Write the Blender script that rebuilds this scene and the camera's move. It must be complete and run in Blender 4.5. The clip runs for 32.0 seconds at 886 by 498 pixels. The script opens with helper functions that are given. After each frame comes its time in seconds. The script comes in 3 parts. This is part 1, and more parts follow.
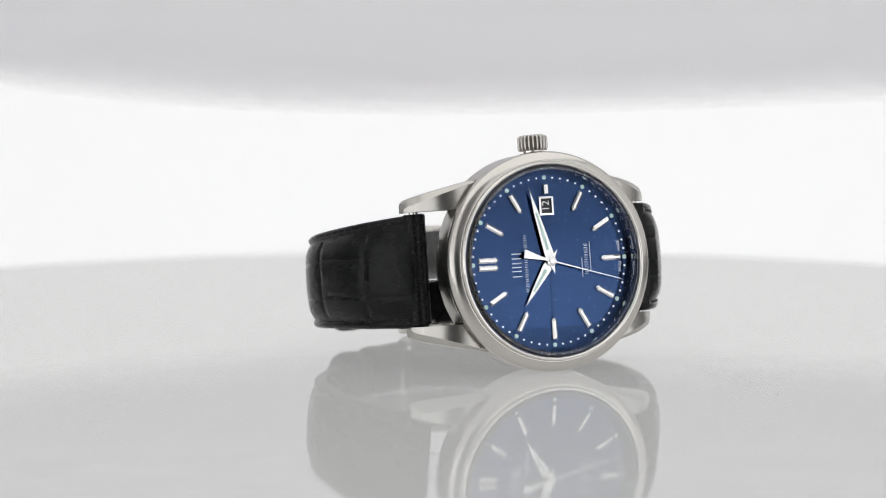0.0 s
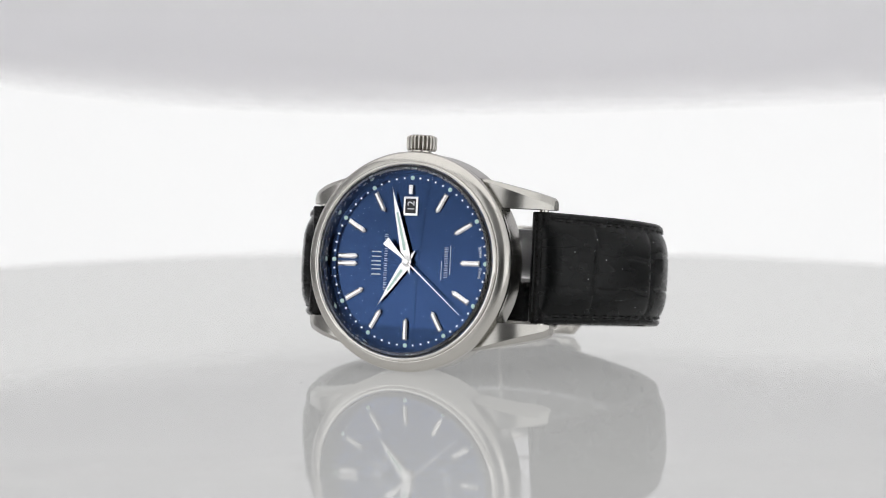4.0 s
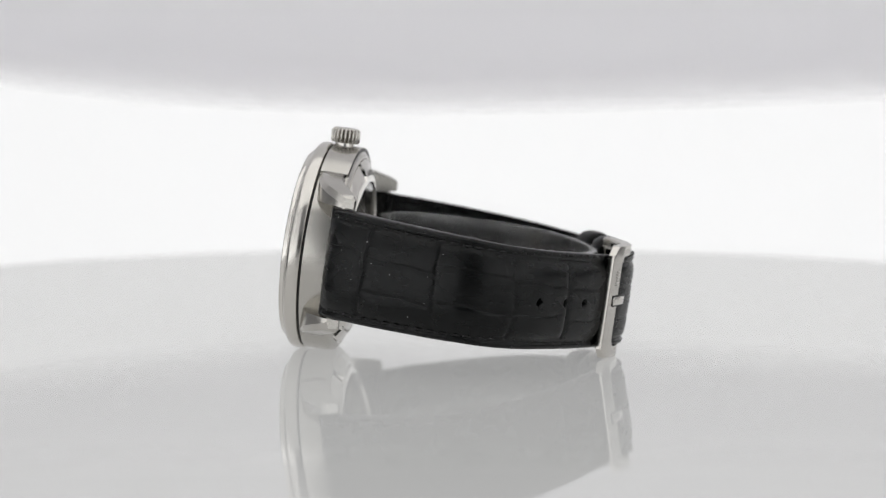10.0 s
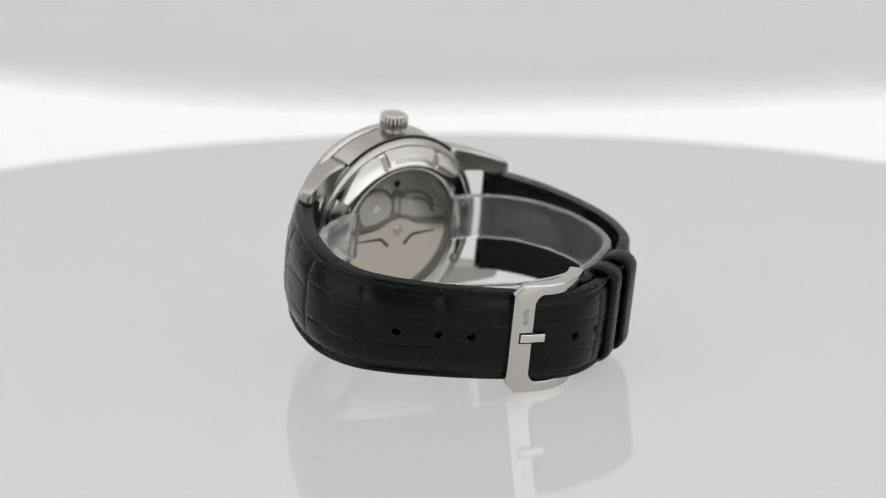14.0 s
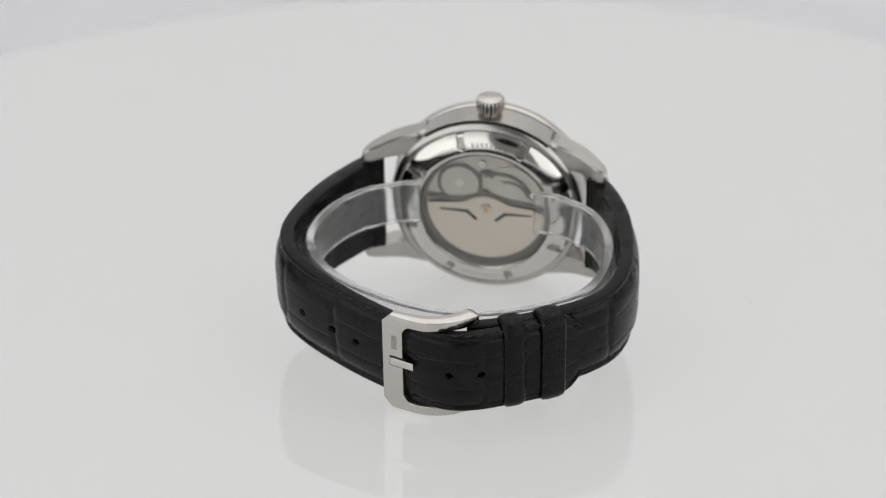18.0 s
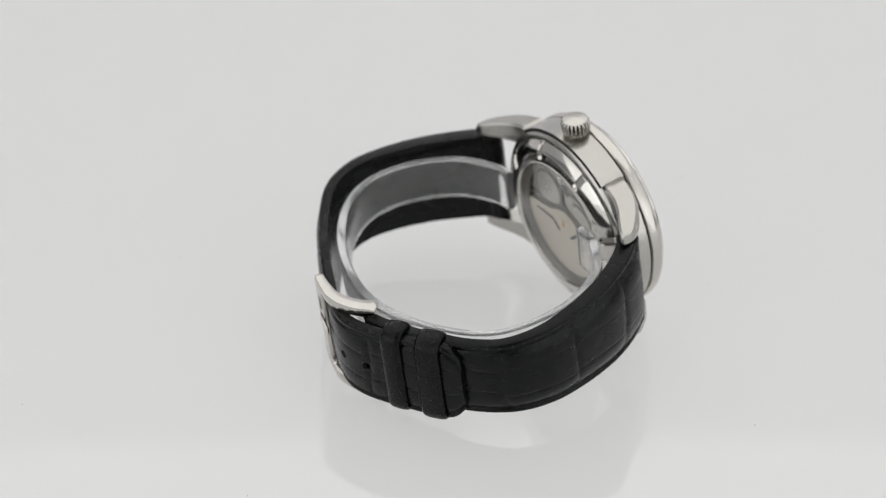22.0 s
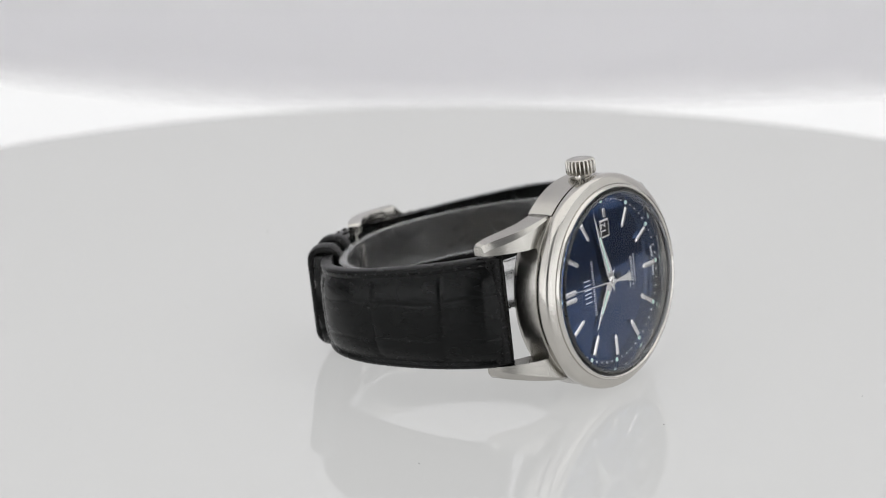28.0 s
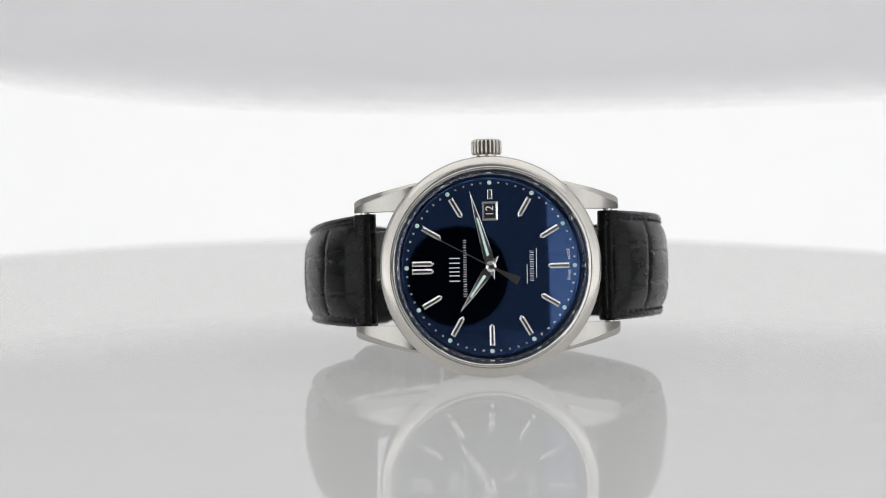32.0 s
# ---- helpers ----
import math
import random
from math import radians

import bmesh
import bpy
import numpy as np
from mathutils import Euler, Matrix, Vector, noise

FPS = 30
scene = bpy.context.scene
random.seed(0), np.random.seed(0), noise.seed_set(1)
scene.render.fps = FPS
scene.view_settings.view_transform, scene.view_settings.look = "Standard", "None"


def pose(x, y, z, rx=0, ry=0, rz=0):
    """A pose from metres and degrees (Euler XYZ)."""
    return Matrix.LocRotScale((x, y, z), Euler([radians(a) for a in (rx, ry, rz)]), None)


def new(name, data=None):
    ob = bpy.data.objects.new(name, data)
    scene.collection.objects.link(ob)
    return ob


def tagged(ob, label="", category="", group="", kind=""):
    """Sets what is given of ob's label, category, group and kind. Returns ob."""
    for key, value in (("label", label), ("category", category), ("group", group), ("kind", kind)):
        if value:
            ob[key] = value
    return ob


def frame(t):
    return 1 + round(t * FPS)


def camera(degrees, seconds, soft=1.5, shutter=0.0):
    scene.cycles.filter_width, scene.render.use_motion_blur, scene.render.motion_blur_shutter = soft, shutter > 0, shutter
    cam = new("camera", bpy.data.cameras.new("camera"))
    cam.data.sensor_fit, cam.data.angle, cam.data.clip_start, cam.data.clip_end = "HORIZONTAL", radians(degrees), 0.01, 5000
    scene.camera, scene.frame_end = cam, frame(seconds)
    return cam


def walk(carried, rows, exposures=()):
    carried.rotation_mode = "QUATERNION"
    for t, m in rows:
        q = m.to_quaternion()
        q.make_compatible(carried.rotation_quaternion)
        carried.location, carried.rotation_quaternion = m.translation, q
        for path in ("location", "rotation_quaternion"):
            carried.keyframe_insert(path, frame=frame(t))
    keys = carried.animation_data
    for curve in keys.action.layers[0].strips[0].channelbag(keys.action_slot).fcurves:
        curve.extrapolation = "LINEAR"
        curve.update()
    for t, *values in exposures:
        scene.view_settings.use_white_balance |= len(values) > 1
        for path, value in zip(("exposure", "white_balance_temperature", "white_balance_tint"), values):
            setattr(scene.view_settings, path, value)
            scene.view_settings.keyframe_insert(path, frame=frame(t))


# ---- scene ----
# ---- camera: stands still before the turntable ----
MM = 0.001
cam = camera(18.95, 32.0, soft=1.0)
cam.data.dof.use_dof, cam.data.dof.focus_distance, cam.data.dof.aperture_fstop = True, 0.506, 16.0
CAM_POSE = pose(-0.00596, -0.53173, 0.07441, 90 - 5.8, 0, 0)
walk(cam, [(0.0, CAM_POSE), (32.0, CAM_POSE)])

# ---- light: the glowing diffusers of a light tent, and a dim room behind it ----
GLOW_REAR, GLOW_SIDE, GLOW_TOP, GLOW_FRONT = 0.635, 0.84, 0.84, 0.13
world = bpy.data.worlds.new("studio")
scene.world = world
world.use_nodes = True
world.node_tree.nodes["Background"].inputs[0].default_value = (0.5, 0.5, 0.52, 1)
world.node_tree.nodes["Background"].inputs[1].default_value = 0.02
scene.view_settings.exposure = 0.0


# ---- materials ----
def material(name, color, rough=0.5, metal=0.0, spec=0.5, coat=0.0):
    m = bpy.data.materials.new(name)
    m.use_nodes = True
    b = m.node_tree.nodes["Principled BSDF"]
    b.inputs["Base Color"].default_value = (*color, 1)
    b.inputs["Roughness"].default_value = rough
    b.inputs["Metallic"].default_value = metal
    b.inputs["Specular IOR Level"].default_value = spec
    b.inputs["Coat Weight"].default_value = coat
    return m


def nodes_of(m):
    t = m.node_tree
    return t, t.nodes["Principled BSDF"], t.nodes.new, t.links.new


def textured(m, scale, amount, stretch=(1, 1, 1), bump=0.0, distance=0.0001, rough=0.0, detail=6.0):
    """Noise in object space that varies the colour, the roughness and the relief."""
    t, b, node, link = nodes_of(m)
    co, mp, nz = node("ShaderNodeTexCoord"), node("ShaderNodeMapping"), node("ShaderNodeTexNoise")
    mp.inputs["Scale"].default_value = stretch
    nz.inputs["Scale"].default_value, nz.inputs["Detail"].default_value = scale, detail
    link(co.outputs["Object"], mp.inputs["Vector"])
    link(mp.outputs["Vector"], nz.inputs["Vector"])
    base = Vector(b.inputs["Base Color"].default_value[:3])
    if amount:
        ramp = node("ShaderNodeMix")
        ramp.data_type = "RGBA"
        ramp.inputs[6].default_value = (*(base * (1 - amount)), 1)
        ramp.inputs[7].default_value = (*(base * (1 + amount)), 1)
        link(nz.outputs["Fac"], ramp.inputs[0])
        link(ramp.outputs[2], b.inputs["Base Color"])
    if rough:
        r0 = b.inputs["Roughness"].default_value
        mr = node("ShaderNodeMapRange")
        mr.inputs["From Min"].default_value, mr.inputs["From Max"].default_value = 0.3, 0.7
        mr.inputs["To Min"].default_value, mr.inputs["To Max"].default_value = max(0.01, r0 - rough), r0 + rough
        link(nz.outputs["Fac"], mr.inputs["Value"])
        link(mr.outputs["Result"], b.inputs["Roughness"])
    if bump:
        bp = node("ShaderNodeBump")
        bp.inputs["Strength"].default_value, bp.inputs["Distance"].default_value = bump, distance
        link(nz.outputs["Fac"], bp.inputs["Height"])
        link(bp.outputs["Normal"], b.inputs["Normal"])
    return m


def glowing(name, color, strength, fade=None, albedo=0.7):
    """A lit diffuser; fade: the heights, in metres over its base, between which its glow falls to less than half."""
    m = material(name, (albedo, albedo, albedo), 0.6)
    t, b, node, link = nodes_of(m)
    b.inputs["Emission Color"].default_value = (*color, 1)
    b.inputs["Emission Strength"].default_value = strength
    if fade:
        co, sep, mr = node("ShaderNodeTexCoord"), node("ShaderNodeSeparateXYZ"), node("ShaderNodeMapRange")
        mr.interpolation_type = "SMOOTHSTEP"
        mr.inputs["From Min"].default_value, mr.inputs["From Max"].default_value = fade
        mr.inputs["To Min"].default_value, mr.inputs["To Max"].default_value = strength, strength * 0.4
        link(co.outputs["Object"], sep.inputs[0])
        link(sep.outputs["Z"], mr.inputs["Value"])
        link(mr.outputs["Result"], b.inputs["Emission Strength"])
    return m


def translucent(m, color, share):
    """Thin cloth that also lets the light behind it through."""
    t, b, node, link = nodes_of(m)
    mix, tl, out = node("ShaderNodeMixShader"), node("ShaderNodeBsdfTranslucent"), t.nodes["Material Output"]
    tl.inputs["Color"].default_value = (*color, 1)
    mix.inputs[0].default_value = share
    link(b.outputs[0], mix.inputs[1])
    link(tl.outputs[0], mix.inputs[2])
    # this attribute fades the cloth to transparent, to soften its hem
    hem_fade, tp, thin = node("ShaderNodeAttribute"), node("ShaderNodeBsdfTransparent"), node("ShaderNodeMixShader")
    hem_fade.attribute_name = "hem_fade"
    link(hem_fade.outputs["Fac"], thin.inputs[0])
    link(mix.outputs[0], thin.inputs[1])
    link(tp.outputs[0], thin.inputs[2])
    link(thin.outputs[0], out.inputs["Surface"])
    return m


def clear(name, blend, tint=(1, 1, 1), floor=0.0, rough=0.03, rise=4.5, ior=0.0):
    """A clear sheet: what is behind it shows through, bent where an ior is given, and it mirrors more at a slant."""
    m = bpy.data.materials.new(name)
    m.use_nodes = True
    t = m.node_tree
    t.nodes.clear()
    out, mix, lw = t.nodes.new("ShaderNodeOutputMaterial"), t.nodes.new("ShaderNodeMixShader"), t.nodes.new("ShaderNodeLayerWeight")
    tr, gl = t.nodes.new("ShaderNodeBsdfRefraction" if ior else "ShaderNodeBsdfTransparent"), t.nodes.new("ShaderNodeBsdfGlossy")
    if ior:
        tr.inputs["IOR"].default_value, tr.inputs["Roughness"].default_value = ior, 0.0
    power = t.nodes.new("ShaderNodeMath")
    power.operation = "POWER"
    power.inputs[1].default_value = rise
    lw.inputs["Blend"].default_value = 0.4 + blend
    tr.inputs["Color"].default_value = (*tint, 1)
    gl.inputs["Roughness"].default_value = rough
    t.links.new(lw.outputs["Facing"], power.inputs[0])
    base = t.nodes.new("ShaderNodeMath")
    base.operation, base.use_clamp = "ADD", True
    base.inputs[1].default_value = floor
    t.links.new(power.outputs[0], base.inputs[0])
    t.links.new(base.outputs[0], mix.inputs[0])
    t.links.new(tr.outputs[0], mix.inputs[1])
    t.links.new(gl.outputs[0], mix.inputs[2])
    t.links.new(mix.outputs[0], out.inputs["Surface"])
    return m


STEEL_BRUSHED = textured(material("brushed_steel", (0.46, 0.445, 0.415), 0.23, 1.0), 900, 0.03, (1, 1, 0.08), rough=0.02, detail=2.0)
STEEL_POLISHED = textured(material("polished_steel", (0.62, 0.60, 0.565), 0.09, 1.0), 220, 0.03, rough=0.03)
STEEL_SATIN = textured(material("satin_steel", (0.55, 0.53, 0.495), 0.18, 1.0), 500, 0.03, (1, 0.1, 1), rough=0.02, detail=2.0)
# near-black tone that stands in for shade in seams and slots
RECESS = material("dark_recess", (0.03, 0.03, 0.03), 0.5, 0.6)
DIAL_BLUE = textured(material("blue_dial_lacquer", (0.033, 0.063, 0.150), 0.035, 1.0), 12, 0.02)


def domed(m, radius):
    """Lets a surface mirror as a shallow dome of the given radius, in metres."""
    t, b, node, link = nodes_of(m)
    co, flat, turn, geo, add, unit = node("ShaderNodeTexCoord"), node("ShaderNodeVectorMath"), node("ShaderNodeVectorTransform"), node("ShaderNodeNewGeometry"), node("ShaderNodeVectorMath"), node("ShaderNodeVectorMath")
    flat.operation, add.operation, unit.operation = "MULTIPLY", "ADD", "NORMALIZE"
    flat.inputs[1].default_value = (1 / radius, 1 / radius, 0)
    turn.vector_type, turn.convert_from, turn.convert_to = "VECTOR", "OBJECT", "WORLD"
    link(co.outputs["Object"], flat.inputs[0])
    link(flat.outputs[0], turn.inputs[0])
    link(turn.outputs[0], add.inputs[0])
    link(geo.outputs["Normal"], add.inputs[1])
    link(add.outputs[0], unit.inputs[0])
    link(unit.outputs[0], b.inputs["Normal"])
    return m


domed(DIAL_BLUE, 0.133)
FLANGE = material("dark_polished_flange", (0.5, 0.49, 0.47), 0.1, 1.0)
APPLIED = material("polished_applied_metal", (0.82, 0.81, 0.79), 0.12, 1.0)
LUME = textured(material("pale_lume", (0.66, 0.86, 0.78), 0.6), 2500, 0.06)
PRINT = material("white_print", (0.84, 0.85, 0.86), 0.5)
# darker copy of the steel, with the shade of cut marks in its colour
NOTCH = material("shaded_steel", (0.30, 0.29, 0.27), 0.3, 1.0)
DATE_BLACK = material("date_disc", (0.012, 0.012, 0.016), 0.4)
LEATHER = textured(material("black_alligator_leather", (0.0022, 0.0026, 0.0026), 0.26, spec=0.18), 420, 0.15, (0.5, 1, 0.5), 0.05, 0.0001, 0.06)
LEATHER_SMOOTH = textured(material("smooth_black_leather", (0.003, 0.003, 0.003), 0.3, spec=0.16), 2200, 0.2, bump=0.25, distance=0.00006, rough=0.08)
LINING = textured(material("black_strap_lining", (0.004, 0.004, 0.004), 0.5, spec=0.12), 1800, 0.2, bump=0.3, distance=0.00006)
THREAD = material("black_thread", (0.005, 0.005, 0.005), 0.6, spec=0.3)
MOVEMENT = textured(material("striped_rhodium_movement", (0.53, 0.505, 0.455), 0.28, 1.0), 120, 0.03, (1, 6, 1), detail=0.0)
ROTOR = textured(material("circular_grained_rotor", (0.67, 0.61, 0.52), 0.34, 1.0), 260, 0.05, rough=0.04, detail=3.0)
GOLD = material("gold_print", (0.55, 0.38, 0.16), 0.3, 1.0)
# darker tone that paints shade into the movement's grooves and gaps
GROOVE = material("dull_groove", (0.2, 0.187, 0.165), 0.45, 0.9)
CRYSTAL = clear("sapphire_crystal", 0.1, (0.985, 0.985, 0.99), rise=3.7)
CRYSTAL_RIM = clear("bevelled_sapphire", 0.02, floor=0.08, rise=3.0, ior=1.7)
BACK_CRYSTAL = clear("thin_back_crystal", 0.06, floor=0.05)
CUFF = material("clear_acrylic", (0.97, 0.97, 0.975), 0.17)
CUFF.node_tree.nodes["Principled BSDF"].inputs["Transmission Weight"].default_value = 0.98
CUFF.node_tree.nodes["Principled BSDF"].inputs["IOR"].default_value = 1.49
CUFF_EDGE = material("sawn_acrylic_edge", (0.36, 0.355, 0.36), 0.3)


def glowing_opal(name, albedo, glow, ior):
    """Opal acrylic with an even glow put into it, under a polished face that mirrors more at a slant."""
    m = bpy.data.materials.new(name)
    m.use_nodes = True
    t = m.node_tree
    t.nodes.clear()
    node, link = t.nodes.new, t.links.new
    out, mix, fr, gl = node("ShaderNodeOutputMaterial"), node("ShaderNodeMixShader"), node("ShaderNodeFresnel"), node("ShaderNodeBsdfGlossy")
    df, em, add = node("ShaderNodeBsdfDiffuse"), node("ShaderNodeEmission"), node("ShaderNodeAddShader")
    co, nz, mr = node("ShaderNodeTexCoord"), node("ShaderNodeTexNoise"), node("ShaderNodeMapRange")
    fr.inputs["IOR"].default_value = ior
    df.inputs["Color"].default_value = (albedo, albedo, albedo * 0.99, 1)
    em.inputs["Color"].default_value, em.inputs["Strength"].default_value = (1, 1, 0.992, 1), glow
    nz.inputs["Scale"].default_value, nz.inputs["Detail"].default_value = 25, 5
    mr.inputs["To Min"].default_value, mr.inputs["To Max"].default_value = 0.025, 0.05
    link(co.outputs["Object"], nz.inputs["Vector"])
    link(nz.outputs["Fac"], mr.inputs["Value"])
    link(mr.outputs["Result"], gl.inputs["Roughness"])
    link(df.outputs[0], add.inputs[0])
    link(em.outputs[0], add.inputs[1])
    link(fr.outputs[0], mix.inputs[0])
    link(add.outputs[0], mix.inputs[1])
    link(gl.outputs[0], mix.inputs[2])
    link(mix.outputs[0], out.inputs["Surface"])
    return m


# the even glow is added to lift the shade under the watch
ACRYLIC = glowing_opal("glowing_opal_acrylic", 0.17, 0.515, 1.62)
CURTAIN = translucent(textured(material("white_diffuser_cloth", (0.88, 0.88, 0.885), 0.85), 60, 0.02, bump=0.1, distance=0.0005), (0.84, 0.83, 0.85), 0.58)
SIDE_FILL = textured(material("grey_cloth", (0.24, 0.24, 0.245), 0.9), 60, 0.05, bump=0.1, distance=0.0005)
GREY_PAINT = textured(material("grey_painted_metal", (0.45, 0.45, 0.46), 0.45), 80, 0.05, rough=0.05)
TABLE = textured(material("white_table_laminate", (0.7, 0.7, 0.7), 0.45), 25, 0.03, rough=0.05)
ROOM = textured(material("dim_room_paint", (0.30, 0.30, 0.31), 0.9), 4, 0.05)


# ---- mesh helpers (millimetres in, metres out) ----
def part(name, bm, mat, parent=None, label="", smooth=True, angle=35):
    bmesh.ops.recalc_face_normals(bm, faces=bm.faces[:])
    bmesh.ops.scale(bm, vec=(MM, MM, MM), verts=bm.verts[:])
    me = bpy.data.meshes.new(name)
    if smooth:
        for f in bm.faces:
            f.smooth = True
        lim = radians(angle)
        for e in bm.edges:
            if len(e.link_faces) == 2 and e.calc_face_angle(0) > lim:
                e.smooth = False
    bm.to_mesh(me)
    bm.free()
    me.materials.append(mat)
    ob = new(name, me)
    if parent is not None:
        ob.parent = parent
    if label:
        ob["label"] = label
    return ob


def twin(name, ob, m, parent):
    """Another object on the same mesh, at the pose m under parent."""
    o = new(name, ob.data)
    o.parent = parent
    o.matrix_basis = m
    return o


def at(x, y, z, rx=0, ry=0, rz=0):
    return pose(x * MM, y * MM, z * MM, rx, ry, rz)


def lathe(profile, segs=128, closed=True, bm=None, dent=None):
    """Turn a profile of (radius, height) round the z axis."""
    bm = bm or bmesh.new()
    rings = []
    for i in range(segs):
        a = 2 * math.pi * i / segs
        row = []
        for j, (r, z) in enumerate(profile):
            if dent:
                r, z = dent(a, j, r, z)
            row.append(bm.verts.new((r * math.cos(a), r * math.sin(a), z)))
        rings.append(row)
    n = len(profile)
    for i in range(segs):
        p, q = rings[i], rings[(i + 1) % segs]
        for j in range(n if closed else n - 1):
            k = (j + 1) % n
            bm.faces.new((p[j], q[j], q[k], p[k]))
    if not closed:
        bm.faces.new([r[0] for r in rings])
        bm.faces.new([r[-1] for r in rings])
    return bm


def prism(points, z0, z1, bm=None, bevel=0.0):
    """A flat outline in x, y given depth from z0 to z1; the top edge may be bevelled."""
    bm = bm or bmesh.new()
    lo = [bm.verts.new((x, y, z0)) for x, y in points]
    hi = [bm.verts.new((x, y, z1)) for x, y in points]
    n = len(points)
    bm.faces.new(lo[::-1])
    top = bm.faces.new(hi)
    for i in range(n):
        bm.faces.new((lo[i], lo[(i + 1) % n], hi[(i + 1) % n], hi[i]))
    if bevel:
        bmesh.ops.bevel(bm, geom=list(top.edges), offset=bevel, segments=2, affect="EDGES", profile=0.5)
    return bm


def box(x0, x1, y0, y1, z0, z1, bevel=0.0):
    bm = prism([(x0, y0), (x1, y0), (x1, y1), (x0, y1)], z0, z1)
    if bevel:
        bmesh.ops.bevel(bm, geom=bm.edges[:], offset=bevel, segments=2, affect="EDGES", profile=0.5)
    return bm


def circle_points(r, n, cx=0.0, cy=0.0, a0=0.0, a1=360.0):
    full = abs(a1 - a0) >= 360
    return [(cx + r * math.cos(radians(a0 + (a1 - a0) * i / (n if full else n - 1))), cy + r * math.sin(radians(a0 + (a1 - a0) * i / (n if full else n - 1)))) for i in range(n)]


def arc_band(r0, r1, a0, a1, z0, z1, cx=0.0, cy=0.0, n=24):
    return prism(circle_points(r1, n, cx, cy, a0, a1) + circle_points(r0, n, cx, cy, a0, a1)[::-1], z0, z1)


def spline(points, step):
    """Even points along a smooth curve through 2D points, with their arc length and left normals."""
    p = [np.array(q, float) for q in points]
    p = [2 * p[0] - p[1]] + p + [2 * p[-1] - p[-2]]
    fine = []
    for i in range(1, len(p) - 2):
        for u in np.linspace(0, 1, 40, endpoint=False):
            a, b, c, d = p[i - 1], p[i], p[i + 1], p[i + 2]
            fine.append(0.5 * (2 * b + (c - a) * u + (2 * a - 5 * b + 4 * c - d) * u * u + (3 * b - a - 3 * c + d) * u ** 3))
    fine = np.array(fine + [p[-2]])
    s = np.concatenate([[0], np.cumsum(np.linalg.norm(np.diff(fine, axis=0), axis=1))])
    n = max(4, int(s[-1] / step))
    at_s = np.linspace(0, s[-1], n + 1)
    xy = np.stack([np.interp(at_s, s, fine[:, 0]), np.interp(at_s, s, fine[:, 1])], 1)
    d = np.gradient(xy, axis=0)
    d /= np.linalg.norm(d, axis=1)[:, None]
    return at_s, xy, np.stack([-d[:, 1], d[:, 0]], 1)


def strip(path, width, thick, step=0.5, across=6, face=None, y_off=None, bm=None):
    """A band along a path in the x-z plane. The path is its outer face; thickness goes inwards.
    face(s, w): how far the outer face stands proud there."""
    bm = bm or bmesh.new()
    s, xy, nr = spline(path, step)
    cen = xy.mean(axis=0)
    if np.mean(np.sum((xy - cen) * nr, axis=1)) < 0:
        nr = -nr
    L = s[-1]
    grid = []
    for i in range(len(s)):
        hw, th = width(s[i] / L) / 2, thick(s[i] / L)
        oy = y_off(s[i] / L) if y_off else 0.0
        row = []
        for j in range(across + 1):
            w = -1 + 2 * j / across
            h = face(s[i], w * hw, hw, th) if face else 0.0
            q = xy[i] + nr[i] * h
            row.append(bm.verts.new((q[0], w * hw + oy, q[1])))
        for j in range(across, -1, -1):
            w = -1 + 2 * j / across
            q = xy[i] - nr[i] * th
            row.append(bm.verts.new((q[0], w * hw + oy, q[1])))
        grid.append(row)
    m = len(grid[0])
    for i in range(len(grid) - 1):
        a, b = grid[i], grid[i + 1]
        for j in range(m):
            k = (j + 1) % m
            bm.faces.new((a[j], a[k], b[k], b[j]))
    bm.faces.new(grid[0])
    bm.faces.new(grid[-1])
    return bm


def empty(name, label, category, group=""):
    o = new(name)
    return tagged(o, label, category, group)


# ---- where the turning disc stands: spin and tilt in degrees, every half second ----
SPIN = [32.76, 26.71, 20.66, 14.56, 8.41, 2.28, -3.81, -9.85, -15.9, -21.97, -28.08, -34.21, -40.38, -46.58, -52.78, -58.95, -65.1, -71.21, -77.24, -83.18, -89.03, -94.79, -100.48, -106.09, -111.63, -117.18, -122.74, -128.35, -134.08, -139.92, -145.85, -151.82, -157.8, -163.78, -169.71, -175.62, -181.5, -187.33, -193.12, -198.81, -204.42, -209.94, -215.46, -221.04, -226.7, -232.44, -238.26, -244.17, -250.14, -256.17, -262.23, -268.34, -274.49, -280.68, -286.92, -293.22, -299.58, -305.97, -312.32, -318.64, -324.91, -331.07, -336.81, -342.41, -347.9]
TILT = [5.8, 5.8, 5.8, 5.8, 5.8, 5.8, 5.8, 5.8, 5.8, 5.8, 5.8, 5.8, 5.8, 5.8, 5.8, 5.8, 5.8, 5.8, 5.8, 5.8, 6.02, 6.54, 7.35, 8.45, 9.78, 11.21, 12.68, 14.08, 15.48, 16.96, 18.42, 19.86, 21.28, 22.65, 23.97, 25.34, 26.71, 28.04, 29.29, 30.46, 31.51, 32.38, 33.01, 33.38, 33.44, 33.19, 32.64, 31.8, 30.72, 29.41, 27.93, 26.3, 24.58, 22.81, 21.05, 19.33, 17.71, 16.08, 14.53, 13.09, 11.71, 10.34, 9.28, 8.11, 6.94]
PIVOT = (0.0, 0.00423, 0.01803)


def disc_pose(i):
    c = Matrix.Translation(PIVOT)
    return c @ pose(0, 0, 0, TILT[i] - 5.8, 0, 0) @ c.inverted() @ pose(0, 0, 0, 0, 0, SPIN[i])


# the watch stands on the disc on the side of its case, leaning back a little
WATCH_ON_DISC = Matrix(((0.98653, 0.02827, -0.16113, -0.003755), (-0.16348, 0.13361, -0.97746, -0.03229), (-0.00610, 0.99063, 0.13643, 0.02105), (0, 0, 0, 1)))
